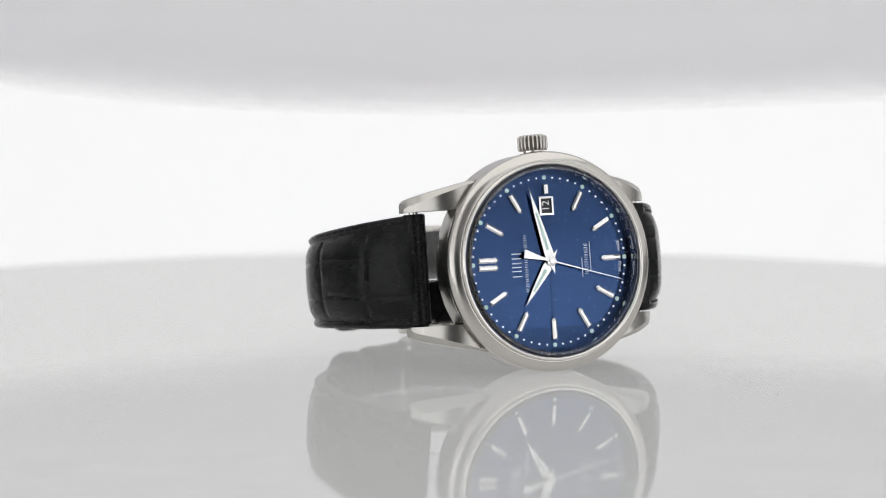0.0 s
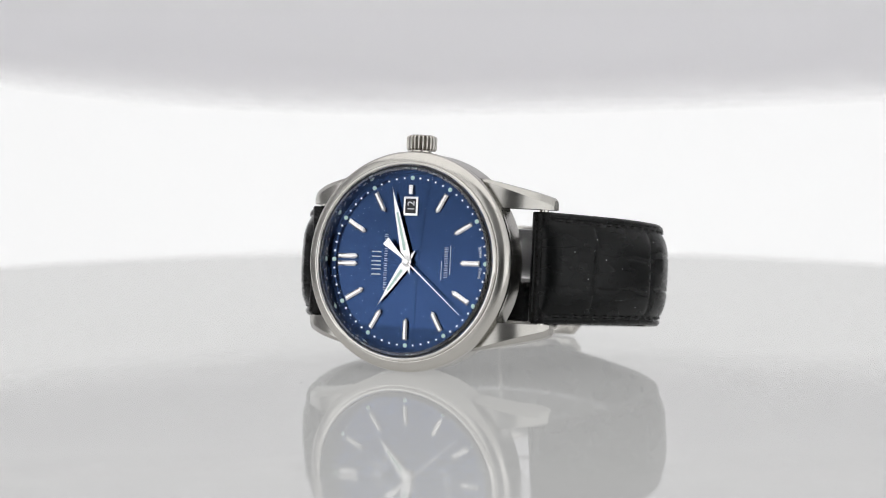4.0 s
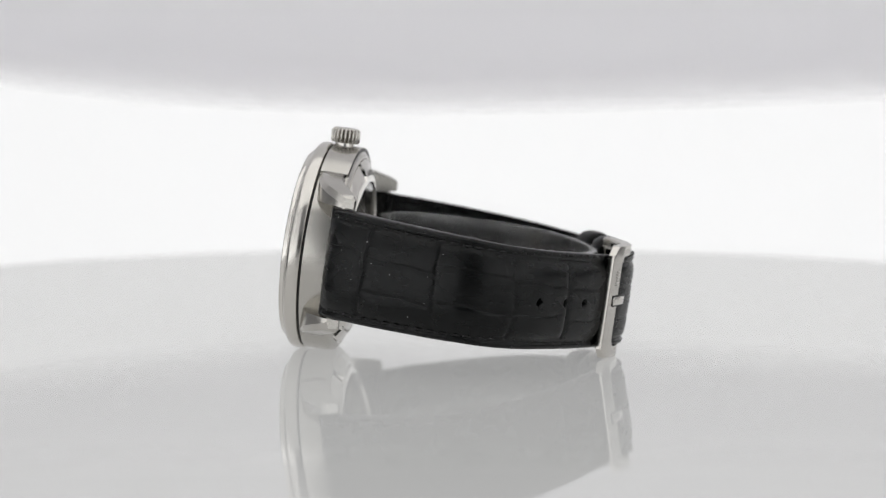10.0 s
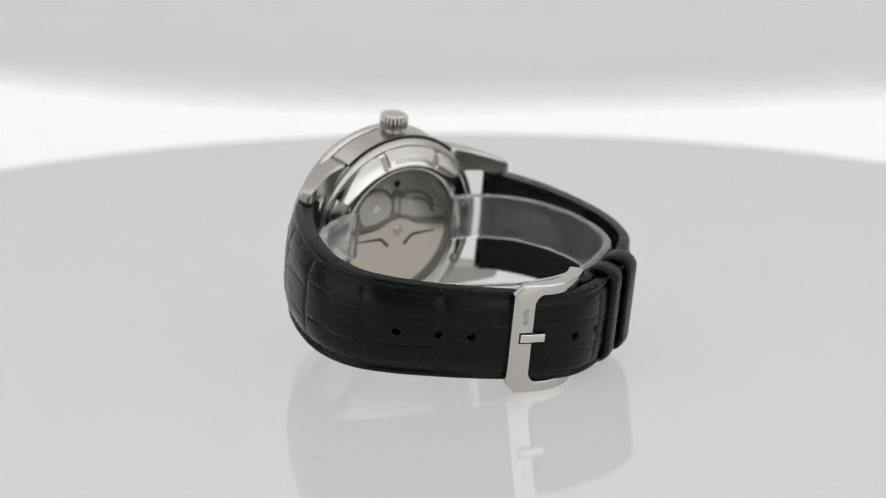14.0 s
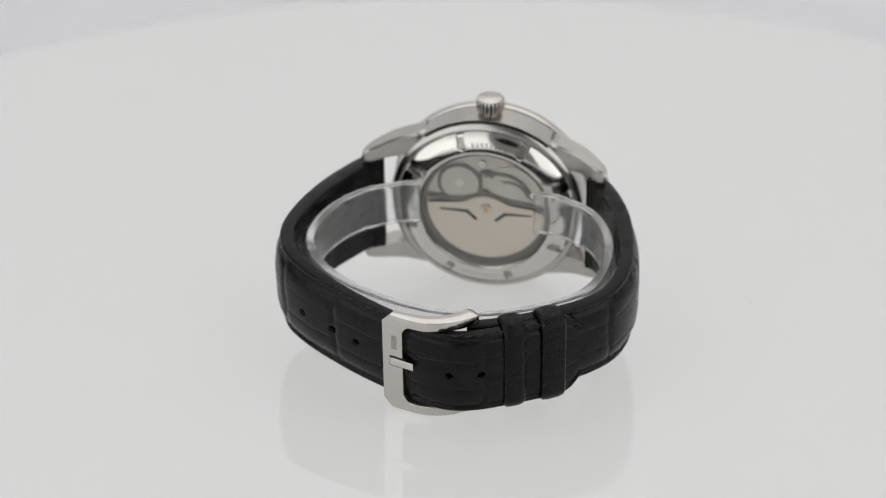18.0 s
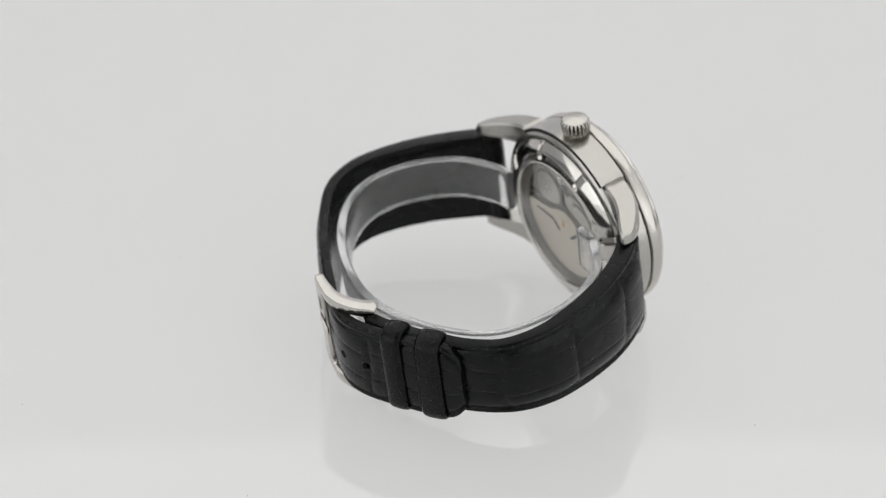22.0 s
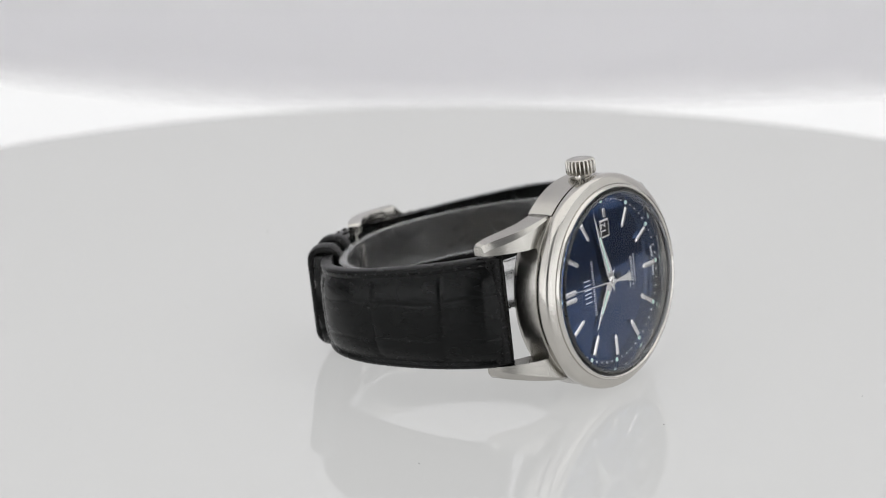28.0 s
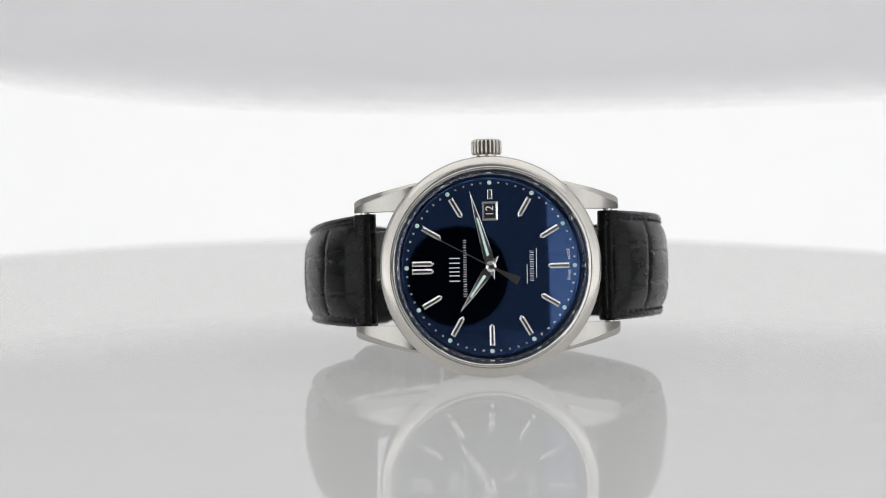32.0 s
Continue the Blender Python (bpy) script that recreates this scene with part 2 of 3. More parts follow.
WATCH_ON_DISC = Matrix.LocRotScale(WATCH_ON_DISC.to_translation(), WATCH_ON_DISC.to_quaternion(), None) @ pose(0, 0, 0, 0, 0, 1.1)


# ---- the room and the light tent ----
def slab(name, x0, x1, y0, y1, z0, z1, mat, parent=None, label="", kind=""):
    o = part(name, box(x0, x1, y0, y1, z0, z1), mat, parent, label, smooth=False)
    return tagged(o, kind=kind) if kind else o


def build_room():
    slab("floor", -2500, 2500, -2500, 2500, -1100, -1000, ROOM, kind="structure")
    slab("ceiling", -2500, 2500, -2500, 2500, 1500, 1600, ROOM, kind="structure")
    slab("wall_north", -2500, 2500, 2500, 2600, -1000, 1500, ROOM, kind="structure")
    slab("wall_south", -2500, 2500, -2600, -2500, -1000, 1500, ROOM, kind="structure")
    slab("wall_east", 2500, 2600, -2500, 2500, -1000, 1500, ROOM, kind="structure")
    slab("wall_west", -2600, -2500, -2500, 2500, -1000, 1500, ROOM, kind="structure")
    table = empty("table", "plain white laminate studio table under the light tent", "table")
    table.location = (0, 0, -1.0)
    slab("tabletop", -620, 620, -560, 620, 740, 770, TABLE, table)
    leg = slab("leg", -600, -550, -540, -490, 0, 740, GREY_PAINT, table)
    for x, y in ((1.15, 0), (0, 1.09), (1.15, 1.09)):
        twin("leg", leg, Matrix.Translation((x, y, 0)), table)


def build_tent():
    tent = empty("light_tent", "white cloth light tent with glowing diffuser walls on a table", "light tent")
    tent.location = (0, 0, -0.23)
    z = 230
    rear = glowing("rear_diffuser_glow", (1.0, 1.0, 1.0), GLOW_REAR, albedo=0.45)
    side = glowing("side_softbox_glow", (0.98, 0.99, 1.0), GLOW_SIDE, (0.26, 0.50))
    top = glowing("top_diffuser_glow", (1.0, 0.995, 0.98), GLOW_TOP)
    front = glowing("front_cloth_glow", (0.95, 0.97, 1.0), GLOW_FRONT, albedo=0.40)
    slab("rear_diffuser", -560, 560, 530, 534, 2, z + 560, rear, tent, "bright glowing white rear diffuser")
    for x in (-584, 580):
        slab("side_softbox", x, x + 4, -519, -60, 2, z + 560, side, tent, "glowing white side softbox")
    for x0, x1 in ((-578, -145), (168, 578)):
        slab("front_softbox", x0, x1, -524, -520, 2, z + 560, side, tent, "glowing white front softbox")
    slab("side_cloth", -584, -580, -56, 526, 285, z + 560, CURTAIN, tent, "plain white side cloth")
    # glow added to this unseen cloth so the case back mirrors something bright
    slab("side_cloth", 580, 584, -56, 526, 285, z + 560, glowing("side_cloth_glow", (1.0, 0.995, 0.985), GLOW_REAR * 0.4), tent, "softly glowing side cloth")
    # unseen panels, added so the dial and hands mirror a dim grey
    for x in (-584, 580):
        slab("side_fill_panel", x, x + 4, -56, 526, 2, 283, SIDE_FILL, tent, "grey fill panel added below the side cloth")
    slab("top_diffuser", -560, 560, -500, 520, z + 570, z + 574, top, tent)
    # the upper rear cloth hangs in front of the glow, its hem sagging a little in the middle
    bm = bmesh.new()
    hem_fade = bm.verts.layers.float.new("hem_fade")
    rows = []
    for i in range(81):
        x = -560 + 14 * i
        hem = z + 35 + (6.8 if x < 0 else 4.0) * min(4.0, (x / 125) ** 2) + 0.5 * math.sin(x * 0.024)
        fold = 3 * math.sin(x * 0.013 + 1)
        steps = [0, 1.5, 3.2, 5.2, 8, 12, 25, 60, 120, 200, 300, 400, z + 560 - hem]
        rows.append([bm.verts.new((x, 246 + fold * min(1.0, h / 300) + 8 * max(0.0, 1 - h / 20) ** 2, hem + h)) for h in steps])
        # made-up fade: the hem turns transparent to imitate its blur
        for v, k in zip(rows[-1], (0.8, 0.62, 0.42, 0.22, 0.08)):
            v[hem_fade] = k
    for a, b in zip(rows, rows[1:]):
        for k in range(12):
            bm.faces.new((a[k], b[k], b[k + 1], a[k + 1]))
    bmesh.ops.solidify(bm, geom=bm.faces[:], thickness=1.5)
    part("upper_cloth", bm, CURTAIN, tent, "pale grey upper cloth with a sagging hem")
    # front wall with a round opening for the lens
    bm = bmesh.new()
    cx, cz, n = 0, z + 68, 96
    inner = [bm.verts.new((cx + 92 * math.cos(2 * math.pi * i / n), -530, cz + 92 * math.sin(2 * math.pi * i / n))) for i in range(n)]
    outer = []
    for i in range(n):
        a = 2 * math.pi * i / n
        c, s = math.cos(a), math.sin(a)
        k = min((170 if c > 0 else 147) / max(abs(c), 1e-6), ((z + 560 - cz) if s > 0 else cz - 4) / max(abs(s), 1e-6))
        outer.append(bm.verts.new((cx + k * c, -530, cz + k * s)))
    for i in range(n):
        j = (i + 1) % n
        bm.faces.new((inner[i], inner[j], outer[j], outer[i]))
    bmesh.ops.solidify(bm, geom=bm.faces[:], thickness=2)
    part("front_panel", bm, front, tent, "white front cloth with a round lens opening")


def build_turntable():
    table = empty("turntable", "round glossy white glowing acrylic turntable disc on a stand", "turntable")
    table.location = (0, 0, -0.23)
    part("base_plate", lathe([(0.5, 0), (110, 0), (112, 3), (108, 10), (0.5, 12)], 64, False), GREY_PAINT, table)
    part("column", lathe([(22, 12), (26, 14), (22, 30), (22, 176), (0.5, 178)], 48, False), GREY_PAINT, table)
    disc = part("disc", lathe([(0.5, 0), (20, 0), (100, 0), (180, 0), (194.5, 0), (195.5, -0.02), (197.0, -0.5), (197.6, -2), (197.6, -4), (196.5, -5.5), (60, -6), (40, -26), (0.5, -26)], 256, False), ACRYLIC, table, "glossy white opal disc with an even glow in its material")
    # dust specks on the disc
    random.seed(4)
    for r, a in ((62, 200), (78, 318), (70, 20), (66, 96), (88, 150), (55, 250), (92, 60), (80, 280)):
        x, y = r * math.cos(radians(a)), r * math.sin(radians(a))
        k = random.uniform(0.06, 0.11)
        part("dust_speck", prism([(x + k, y), (x, y + k), (x - k, y), (x, y - k)], 0, 0.12), LINING, disc, smooth=False)
    return disc


# ---- the wristwatch: x towards six o'clock, y towards the crown, z out of the dial ----
def build_case(w):
    case = part("case", lathe([(0.5, -0.6), (19.6, -0.6), (19.8, -1.95), (20.45, -1.95), (20.62, -2.1), (20.62, -6.4), (20.5, -7.1), (20.15, -7.65), (19.5, -8.05), (18.9, -8.2), (18.66, -8.1), (18.62, -7.4), (0.5, -7.4)], 160, False), STEEL_BRUSHED, w, "brushed steel middle case")
    # raised flat round the crown
    part("crown_shoulder", arc_band(20.0, 20.88, 51, 129, -7.55, -2.0, n=40), STEEL_BRUSHED, w, "flat brushed flank round the crown")
    part("back_seam", arc_band(19.3, 20.72, 51, 129, -7.68, -7.55, n=40), RECESS, w, "dark seam before the case back")
    # lugs: sections from the case out to the tip
    xs = [12.5, 15.0, 17.5, 20.0, 22.0, 23.8, 25.0, 25.5]
    outer = [16.4, 16.0, 15.4, 14.8, 14.25, 13.7, 13.25, 12.75]
    front = [-2.2, -2.3, -2.8, -3.75, -5.1, -6.8, -8.2, -9.3]
    back = [-7.2, -7.3, -7.8, -8.9, -10.2, -11.3, -11.8, -11.6]
    for sx in (1, -1):
        for sy in (1, -1):
            bm = bmesh.new()
            rows = []
            for x, o, f, b in zip(xs, outer, front, back):
                i = 10.9
                k = max(0.0, min(1.0, (x - 14.0) / 9.0))
                pts = [(i, f - 0.05), (max(i + 0.1, o - 0.45 - 0.75 * k), f), (o, f - 0.45 - (f - b - 1.6) * 0.12 * k), (o, b + 0.5), (max(i + 0.05, o - 0.5), b), (i, b)]
                rows.append([bm.verts.new((sx * x, sy * y, z)) for y, z in pts])
            for p, q in zip(rows, rows[1:]):
                for k in range(6):
                    bm.faces.new((p[k], p[(k + 1) % 6], q[(k + 1) % 6], q[k]))
            bm.faces.new(rows[0])
            bm.faces.new(rows[-1])
            for p, q in zip(rows, rows[1:]):
                for k in range(6):
                    bm.edges.get((p[k], q[k])).smooth = False
            for k in range(6):
                bm.edges.get((rows[-1][k], rows[-1][(k + 1) % 6])).smooth = False
            part("lug", bm, STEEL_BRUSHED, w, angle=120)
    for sx in (1, -1):
        bm = lathe([(0.9, -10.9), (0.9, 10.9)], 16, False)
        bmesh.ops.rotate(bm, verts=bm.verts[:], matrix=Matrix.Rotation(radians(90), 3, "X"))
        bmesh.ops.translate(bm, verts=bm.verts[:], vec=(sx * 23.4, 0, -9.6))
        part("spring_bar", bm, STEEL_POLISHED, w)
    # dark ring filling the gap; the seam's shade is in its colour
    part("bezel_seam", lathe([(18.5, -2.05), (20.3, -2.05), (20.3, -1.5), (18.5, -1.5)], 128), RECESS, w, "dark seam under the bezel")
    bezel = part("bezel", lathe([(18.35, -1.68), (20.6, -1.68), (20.9, -1.55), (21.02, -1.2), (21.05, -0.4), (21.0, 0.15), (20.85, 0.6), (20.55, 0.95), (20.1, 1.2), (19.3, 1.55), (19.05, 1.6), (18.35, 1.4)], 192), STEEL_SATIN, w, "brushed steel bezel")
    part("bezel_lip", lathe([(18.12, 1.2), (19.05, 1.2), (19.05, 1.75), (18.98, 2.2), (18.8, 2.42), (18.55, 2.45), (18.3, 2.3), (18.12, 2.0)], 192), STEEL_POLISHED, bezel, "polished inner lip")
    part("flange", lathe([(16.95, 0.02), (17.45, 1.5), (18.1, 1.68), (18.2, 1.0), (18.0, -0.3), (16.95, -0.3)], 192), FLANGE, w, "dark polished inner flange")
    part("crystal_gap_ring", lathe([(17.95, 1.5), (18.2, 1.5), (18.2, 2.02), (17.95, 2.02)], 160), RECESS, bezel, "dark ring in the gap round the crystal")
    dome = [(0.5 + 16.8 * k / 12, 3.5 - 0.75 * (k / 12) ** 2) for k in range(13)]
    crystal = part("crystal", lathe(dome + [(17.34, 2.7), (17.34, 1.8), (12, 1.95), (0.5, 2.1)], 160, False), CRYSTAL, w, "clear domed sapphire crystal", angle=60)
    rim = part("crystal_bevel", lathe([(17.36, 2.7), (17.7, 2.4), (17.86, 2.2), (17.92, 2.0), (17.92, 1.72), (17.36, 1.72)], 160), CRYSTAL_RIM, w, "bevelled crystal edge", angle=25)
    rim.visible_shadow = False
    crystal.visible_shadow = False
    return case


def build_crown(w):
    n = 21
    prof = [(0.3, 24.4), (2.2, 24.35), (2.7, 24.15), (2.95, 23.8), (2.95, 21.8), (2.7, 21.35), (0.3, 21.3)]

    def flute(a, j, r, z):
        return (r - (0.85 if 3 <= j <= 5 else 0.35 if j == 2 else 0) * (0.5 + 0.5 * math.cos(n * a)) ** 1.6, z)
    bm = lathe(prof, n * 12, False, dent=flute)
    m = Matrix.Rotation(radians(-90), 3, "X")
    bmesh.ops.rotate(bm, verts=bm.verts[:], matrix=m)
    bmesh.ops.translate(bm, verts=bm.verts[:], vec=(-0.2, 0, -3.75))
    crown = part("crown", bm, STEEL_SATIN, w, "fluted steel winding crown", angle=50)
    bm = lathe([(1.9, 20.5), (1.9, 21.9)], 32, False)
    bmesh.ops.rotate(bm, verts=bm.verts[:], matrix=m)
    bmesh.ops.translate(bm, verts=bm.verts[:], vec=(-0.2, 0, -3.75))
    part("stem_tube", bm, STEEL_POLISHED, crown)


def bar_marker():
    """A faceted bar with a pointed inner end, lying along +x."""
    bm = bmesh.new()
    o = [(10.75, 0), (11.3, 0.5), (14.95, 0.5), (14.95, -0.5), (11.3, -0.5)]
    lo = [bm.verts.new((x, y, 0)) for x, y in o]
    mid = [bm.verts.new((x, y, 0.42)) for x, y in o]
    hi = [bm.verts.new((x, y, 0.62)) for x, y in ((11.15, 0), (11.45, 0.2), (14.75, 0.2), (14.75, -0.2), (11.45, -0.2))]
    for a, b in ((lo, mid), (mid, hi)):
        for i in range(5):
            bm.faces.new((a[i], a[(i + 1) % 5], b[(i + 1) % 5], b[i]))
    bm.faces.new(hi)
    bm.faces.new(lo[::-1])
    return bm


def lettering(name, text, size, mat, parent, m, label=""):
    cu = bpy.data.curves.new(name, "FONT")
    cu.body, cu.size, cu.align_x, cu.align_y, cu.extrude = text, size * MM, "CENTER", "CENTER", 0.02 * MM
    ob = new(name, cu)
    me = bpy.data.meshes.new_from_object(ob)
    bpy.data.objects.remove(ob)
    o = new(name, me)
    me.materials.append(mat)
    o.parent, o.matrix_basis = parent, m
    if label:
        o["label"] = label
    return o


def build_dial(w):
    dial = part("dial", lathe([(0.5, -0.5), (17.2, -0.5), (17.2, 0.0), (0.5, 0.0)], 128, False), DIAL_BLUE, w, "deep blue sunray lacquered dial")
    first = None
    # twelve lies towards -x, and the hours run towards +y
    for h in range(1, 13):
        a = 180 - 30 * h
        if h == 3:
            part("hour_marker", prism([(-0.5, 12.75), (0.5, 12.75), (0.5, 14.6), (-0.5, 14.6)], 0, 0.6, bevel=0.15), APPLIED, dial, "short bar above the date", smooth=False)
            continue
        for off in ((-0.72, 0.72) if h == 12 else (0,)):
            m = at(0, 0, 0, 0, 0, a) @ at(0, off, 0)
            if first is None:
                first = part("hour_marker", bar_marker(), APPLIED, dial, smooth=False)
                first.matrix_basis = m
            else:
                twin("hour_marker", first, m, dial)
    dot = small = None
    for k in range(60):
        a = radians(180 - 6 * k)
        m = at(15.95 * math.cos(a), 15.95 * math.sin(a), 0)
        if k % 5 == 0:
            dot = dot or part("lume_dot", lathe([(0.42, 0), (0.42, 0.06), (0.3, 0.11), (0.02, 0.12)], 20, False), LUME, dial)
            if k == 0:
                dot.matrix_basis = m
            else:
                twin("lume_dot", dot, m, dial)
        elif small is None:
            small = part("minute_dot", lathe([(0.23, 0), (0.23, 0.08), (0.17, 0.14), (0.01, 0.16)], 12, False), APPLIED, dial)
            small.matrix_basis = m
        else:
            twin("minute_dot", small, m, dial)
    # date window
    outer = [(-1.5, 8.75), (1.5, 8.75), (1.5, 12.35), (-1.5, 12.35)]
    inner = [(-1.1, 9.15), (1.1, 9.15), (1.1, 11.95), (-1.1, 11.95)]
    bm = bmesh.new()
    rings = [[bm.verts.new((x, y, z)) for x, y in p] for p, z in ((outer, 0), (outer, 0.28), (inner, 0.34), (inner, -0.02))]
    for a, b in zip(rings, rings[1:]):
        for i in range(4):
            bm.faces.new((a[i], a[(i + 1) % 4], b[(i + 1) % 4], b[i]))
    frame_ob = part("date_frame", bm, APPLIED, dial, "polished date window frame", smooth=False)
    part("date_disc", box(-1.15, 1.15, 9.1, 12.0, 0.004, 0.02), DATE_BLACK, frame_ob, smooth=False)
    lettering("date_numeral", "12", 2.1, PRINT, frame_ob, at(0, 10.55, 0.05, 0, 0, 90), "white date numerals reading 12")
    # the maker's, the town's and the model's names, each letter as plain upright bars
    def name_bars(name, x, height, stroke, places):
        for y in places:
            part(name, box(x - height / 2, x + height / 2, y - stroke / 2, y + stroke / 2, 0.0, 0.02), PRINT, dial, smooth=False)
    name_bars("maker_name_bar", -6.9, 2.0, 0.2, (-2.6, -1.6, -0.85, -0.1, 0.8, 1.7))
    name_bars("town_name_bar", -4.9, 0.66, 0.11, [-5.5 + 0.92 * i + d for i in range(12) for d in (0.0, 0.42)])
    name_bars("model_name_bar", 7.78, 0.8, 0.085, [-2.75 + 0.66 * i + d for i in range(9) for d in (0.0, 0.3)])
    part("model_name_line", box(8.6, 8.72, -2.2, 3.3, 0, 0.03), PRINT, dial, smooth=False)
    part("model_name_line", box(6.8, 6.92, -3.3, 0.3, 0, 0.03), PRINT, dial, smooth=False)
    for text, a in (("SWISS", -6.8), ("MADE", 8.4)):
        lettering("origin_line", text, 0.78, PRINT, dial, at(0, 0, 0.02, 0, 0, a) @ at(15.0, 0, 0, 0, 0, 90), "tiny white origin lettering")


def hand(name, w, mat, outline, z, lume, angle, label):
    """A tapered hand along +x, with a ridge down its middle and a lume strip."""
    bm = bmesh.new()
    lo = [bm.verts.new((x, y, z - 0.1)) for x, y in outline]
    hi = [bm.verts.new((x, y, z)) for x, y in outline]
    n = len(outline)
    bm.faces.new(lo[::-1])
    for i in range(n):
        bm.faces.new((lo[i], lo[(i + 1) % n], hi[(i + 1) % n], hi[i]))
    ridge = [bm.verts.new((x, 0, z + 0.05)) for x in (max(p[0] for p in outline) * 0.93, 0.0)]
    tail = bm.verts.new((min(p[0] for p in outline) * 0.8, 0, z + 0.03))
    for i in range(n):
        a, b = hi[i], hi[(i + 1) % n]
        mx = (a.co.x + b.co.x) / 2
        bm.faces.new((a, b, ridge[0] if mx > 3.5 else (ridge[1] if mx > -0.6 else tail)))
    bmesh.ops.remove_doubles(bm, verts=bm.verts[:], dist=1e-5)
    bmesh.ops.holes_fill(bm, edges=bm.edges[:], sides=6)
    h = part(name, bm, mat, w, label, smooth=False)
    if lume:
        x0, x1, w0, w1 = lume
        part("lume_strip", prism([(x0, -w0), (x1, -w1), (x1, w1), (x0, w0)], z - 0.02, z + 0.085), LUME, h, smooth=False)
    h.matrix_basis = at(0, 0, 0, 0, 0, angle)
    return h


def build_hands(w):
    hand("hour_hand", w, APPLIED, [(10.4, 0), (6.6, 0.5), (1.6, 0.95), (0.9, 0.9), (-2.6, 0), (0.9, -0.9), (1.6, -0.95), (6.6, -0.5)], 0.6, (2.0, 6.9, 0.27, 0.2), -125, "polished dauphine hour hand with a lume strip")
    hand("minute_hand", w, APPLIED, [(14.9, 0), (9.6, 0.5), (1.6, 0.95), (0.9, 0.9), (-2.6, 0), (0.9, -0.9), (1.6, -0.95), (9.6, -0.5)], 0.85, (2.2, 9.6, 0.27, 0.18), 105, "polished dauphine minute hand with a lume strip")
    part("hand_hub", lathe([(1.0, 0.3), (1.0, 1.06), (0.94, 1.1), (0.02, 1.1)], 32, False), APPLIED, w)
    pts = [(15.0, 0.05), (15.0, -0.05), (0.5, -0.14), (-2.0, -0.3), (-5.9, -0.85), (-5.9, 0.85), (-2.0, 0.3), (0.5, 0.14)]
    sec = part("second_hand", prism(pts, 1.13, 1.21), APPLIED, w, "slender seconds hand with a flared tail", smooth=False)
    part("hand_cap", lathe([(0.55, 1.18), (0.55, 1.42), (0.5, 1.46), (0.02, 1.46)], 28, False), APPLIED, sec)
    return sec


def back_mark(d, r, z, outline, z0, z1, mat, parent, name, slope=-14):
    """A flat piece lying on the sloping back ring at the angle d and radius r."""
    o = part(name, prism(outline, z0, z1), mat, parent, smooth=False)
    o.matrix_basis = at(0, 0, 0, 0, 0, d) @ at(r, 0, z, 0, slope, 0)


def build_back(w):
    prof = [(14.0, -8.0), (14.0, -9.8), (14.12, -10.0), (14.4, -10.1), (14.8, -10.08), (15.1, -10.04), (15.3, -10.0), (15.45, -9.97), (15.6, -9.93), (15.9, -9.84), (16.3, -9.7), (16.7, -9.53), (17.1, -9.33), (17.5, -9.1), (17.9, -8.83), (18.3, -8.53), (18.6, -8.25), (18.6, -7.3), (14.0, -7.3)]

    def notched(a, j, r, z):
        # eight key slots, open to the rim and round at their inner end
        off = abs((math.degrees(a) - 27.5 + 22.5) % 45 - 22.5)
        side = radians(off) * r
        if 5 <= j <= 16 and side < 0.8 and r >= 15.25 + 0.8 - math.sqrt(max(0.0, 0.64 - side * side)):
            return r, min(-8.0, z + 0.7)
        return r, z
    back = part("case_back", lathe(prof, 480, dent=notched), STEEL_POLISHED, w, "polished steel case back ring with key slots", angle=40)
    # the floors are coloured darker to deepen the slots' shade
    for k in range(8):
        back_mark(27.5 + 45 * k, 16.6, -8.86, [(-1.1, -0.6), (1.3, -0.6), (1.3, 0.6), (-1.1, 0.6)], -0.05, 0.2, NOTCH, back, "slot_floor", -25)
    # engraving on the ring, as small bars
    for i in range(9):
        for d in (-0.6, 0.6):
            back_mark(95 + (i - 4) * 3.4 + d, 16.2, -9.74, [(-0.5, -0.09), (0.5, -0.09), (0.5, 0.09), (-0.5, 0.09)], -0.03, 0.2, NOTCH, back, "engraving_bar", -21)
    for i in range(14):
        back_mark(275 + (i - 6.5) * 2.0, 16.2, -9.74, [(-0.25, -0.12), (0.25, -0.12), (0.25, 0.12), (-0.25, 0.12)], -0.03, 0.2, NOTCH, back, "engraving_bar", -21)
    part("inner_rehaut", lathe([(12.7, -8.2), (13.5, -8.6), (13.98, -9.5), (13.98, -8.0), (12.7, -8.0)], 96), GROOVE, back, "dull ring inside the back")
    mv = part("movement_plate", lathe([(0.5, -7.45), (13.95, -7.45), (13.95, -7.7), (0.5, -7.7)], 96, False), MOVEMENT, w, "rhodium movement with striped bridges")
    # bridges in the upper half, seen from behind
    part("bridge", arc_band(4.0, 4.8, 0, 359, -7.95, -7.7, 5.6, 5.3, 48), GROOVE, mv, "dull ring groove")
    part("bridge", lathe([(0.1, -7.7), (4.0, -7.7), (4.0, -8.05), (0.1, -8.05)], 40, False), MOVEMENT, mv).location = (5.6 * MM, 5.3 * MM, 0)
    part("bridge", prism([(-12.3, 2.0), (-1.2, 2.2), (-0.6, 6.5), (-2, 9.6), (-6, 10.6), (-10, 8), (-12.2, 4.5)], -8.0, -7.7, bevel=0.2), MOVEMENT, mv)
    part("bridge_slot", arc_band(6.5, 7.3, 62, 170, -8.12, -7.95, -2.9, 1.5, 30), GROOVE, mv)
    part("bridge_slot", arc_band(4.4, 5.0, 80, 165, -8.12, -7.95, -4.4, 1.9, 24), GROOVE, mv)
    part("bridge_slot", arc_band(0.9, 1.6, -30, 190, -8.12, -7.95, 0.0, 7.4, 18), GROOVE, mv)
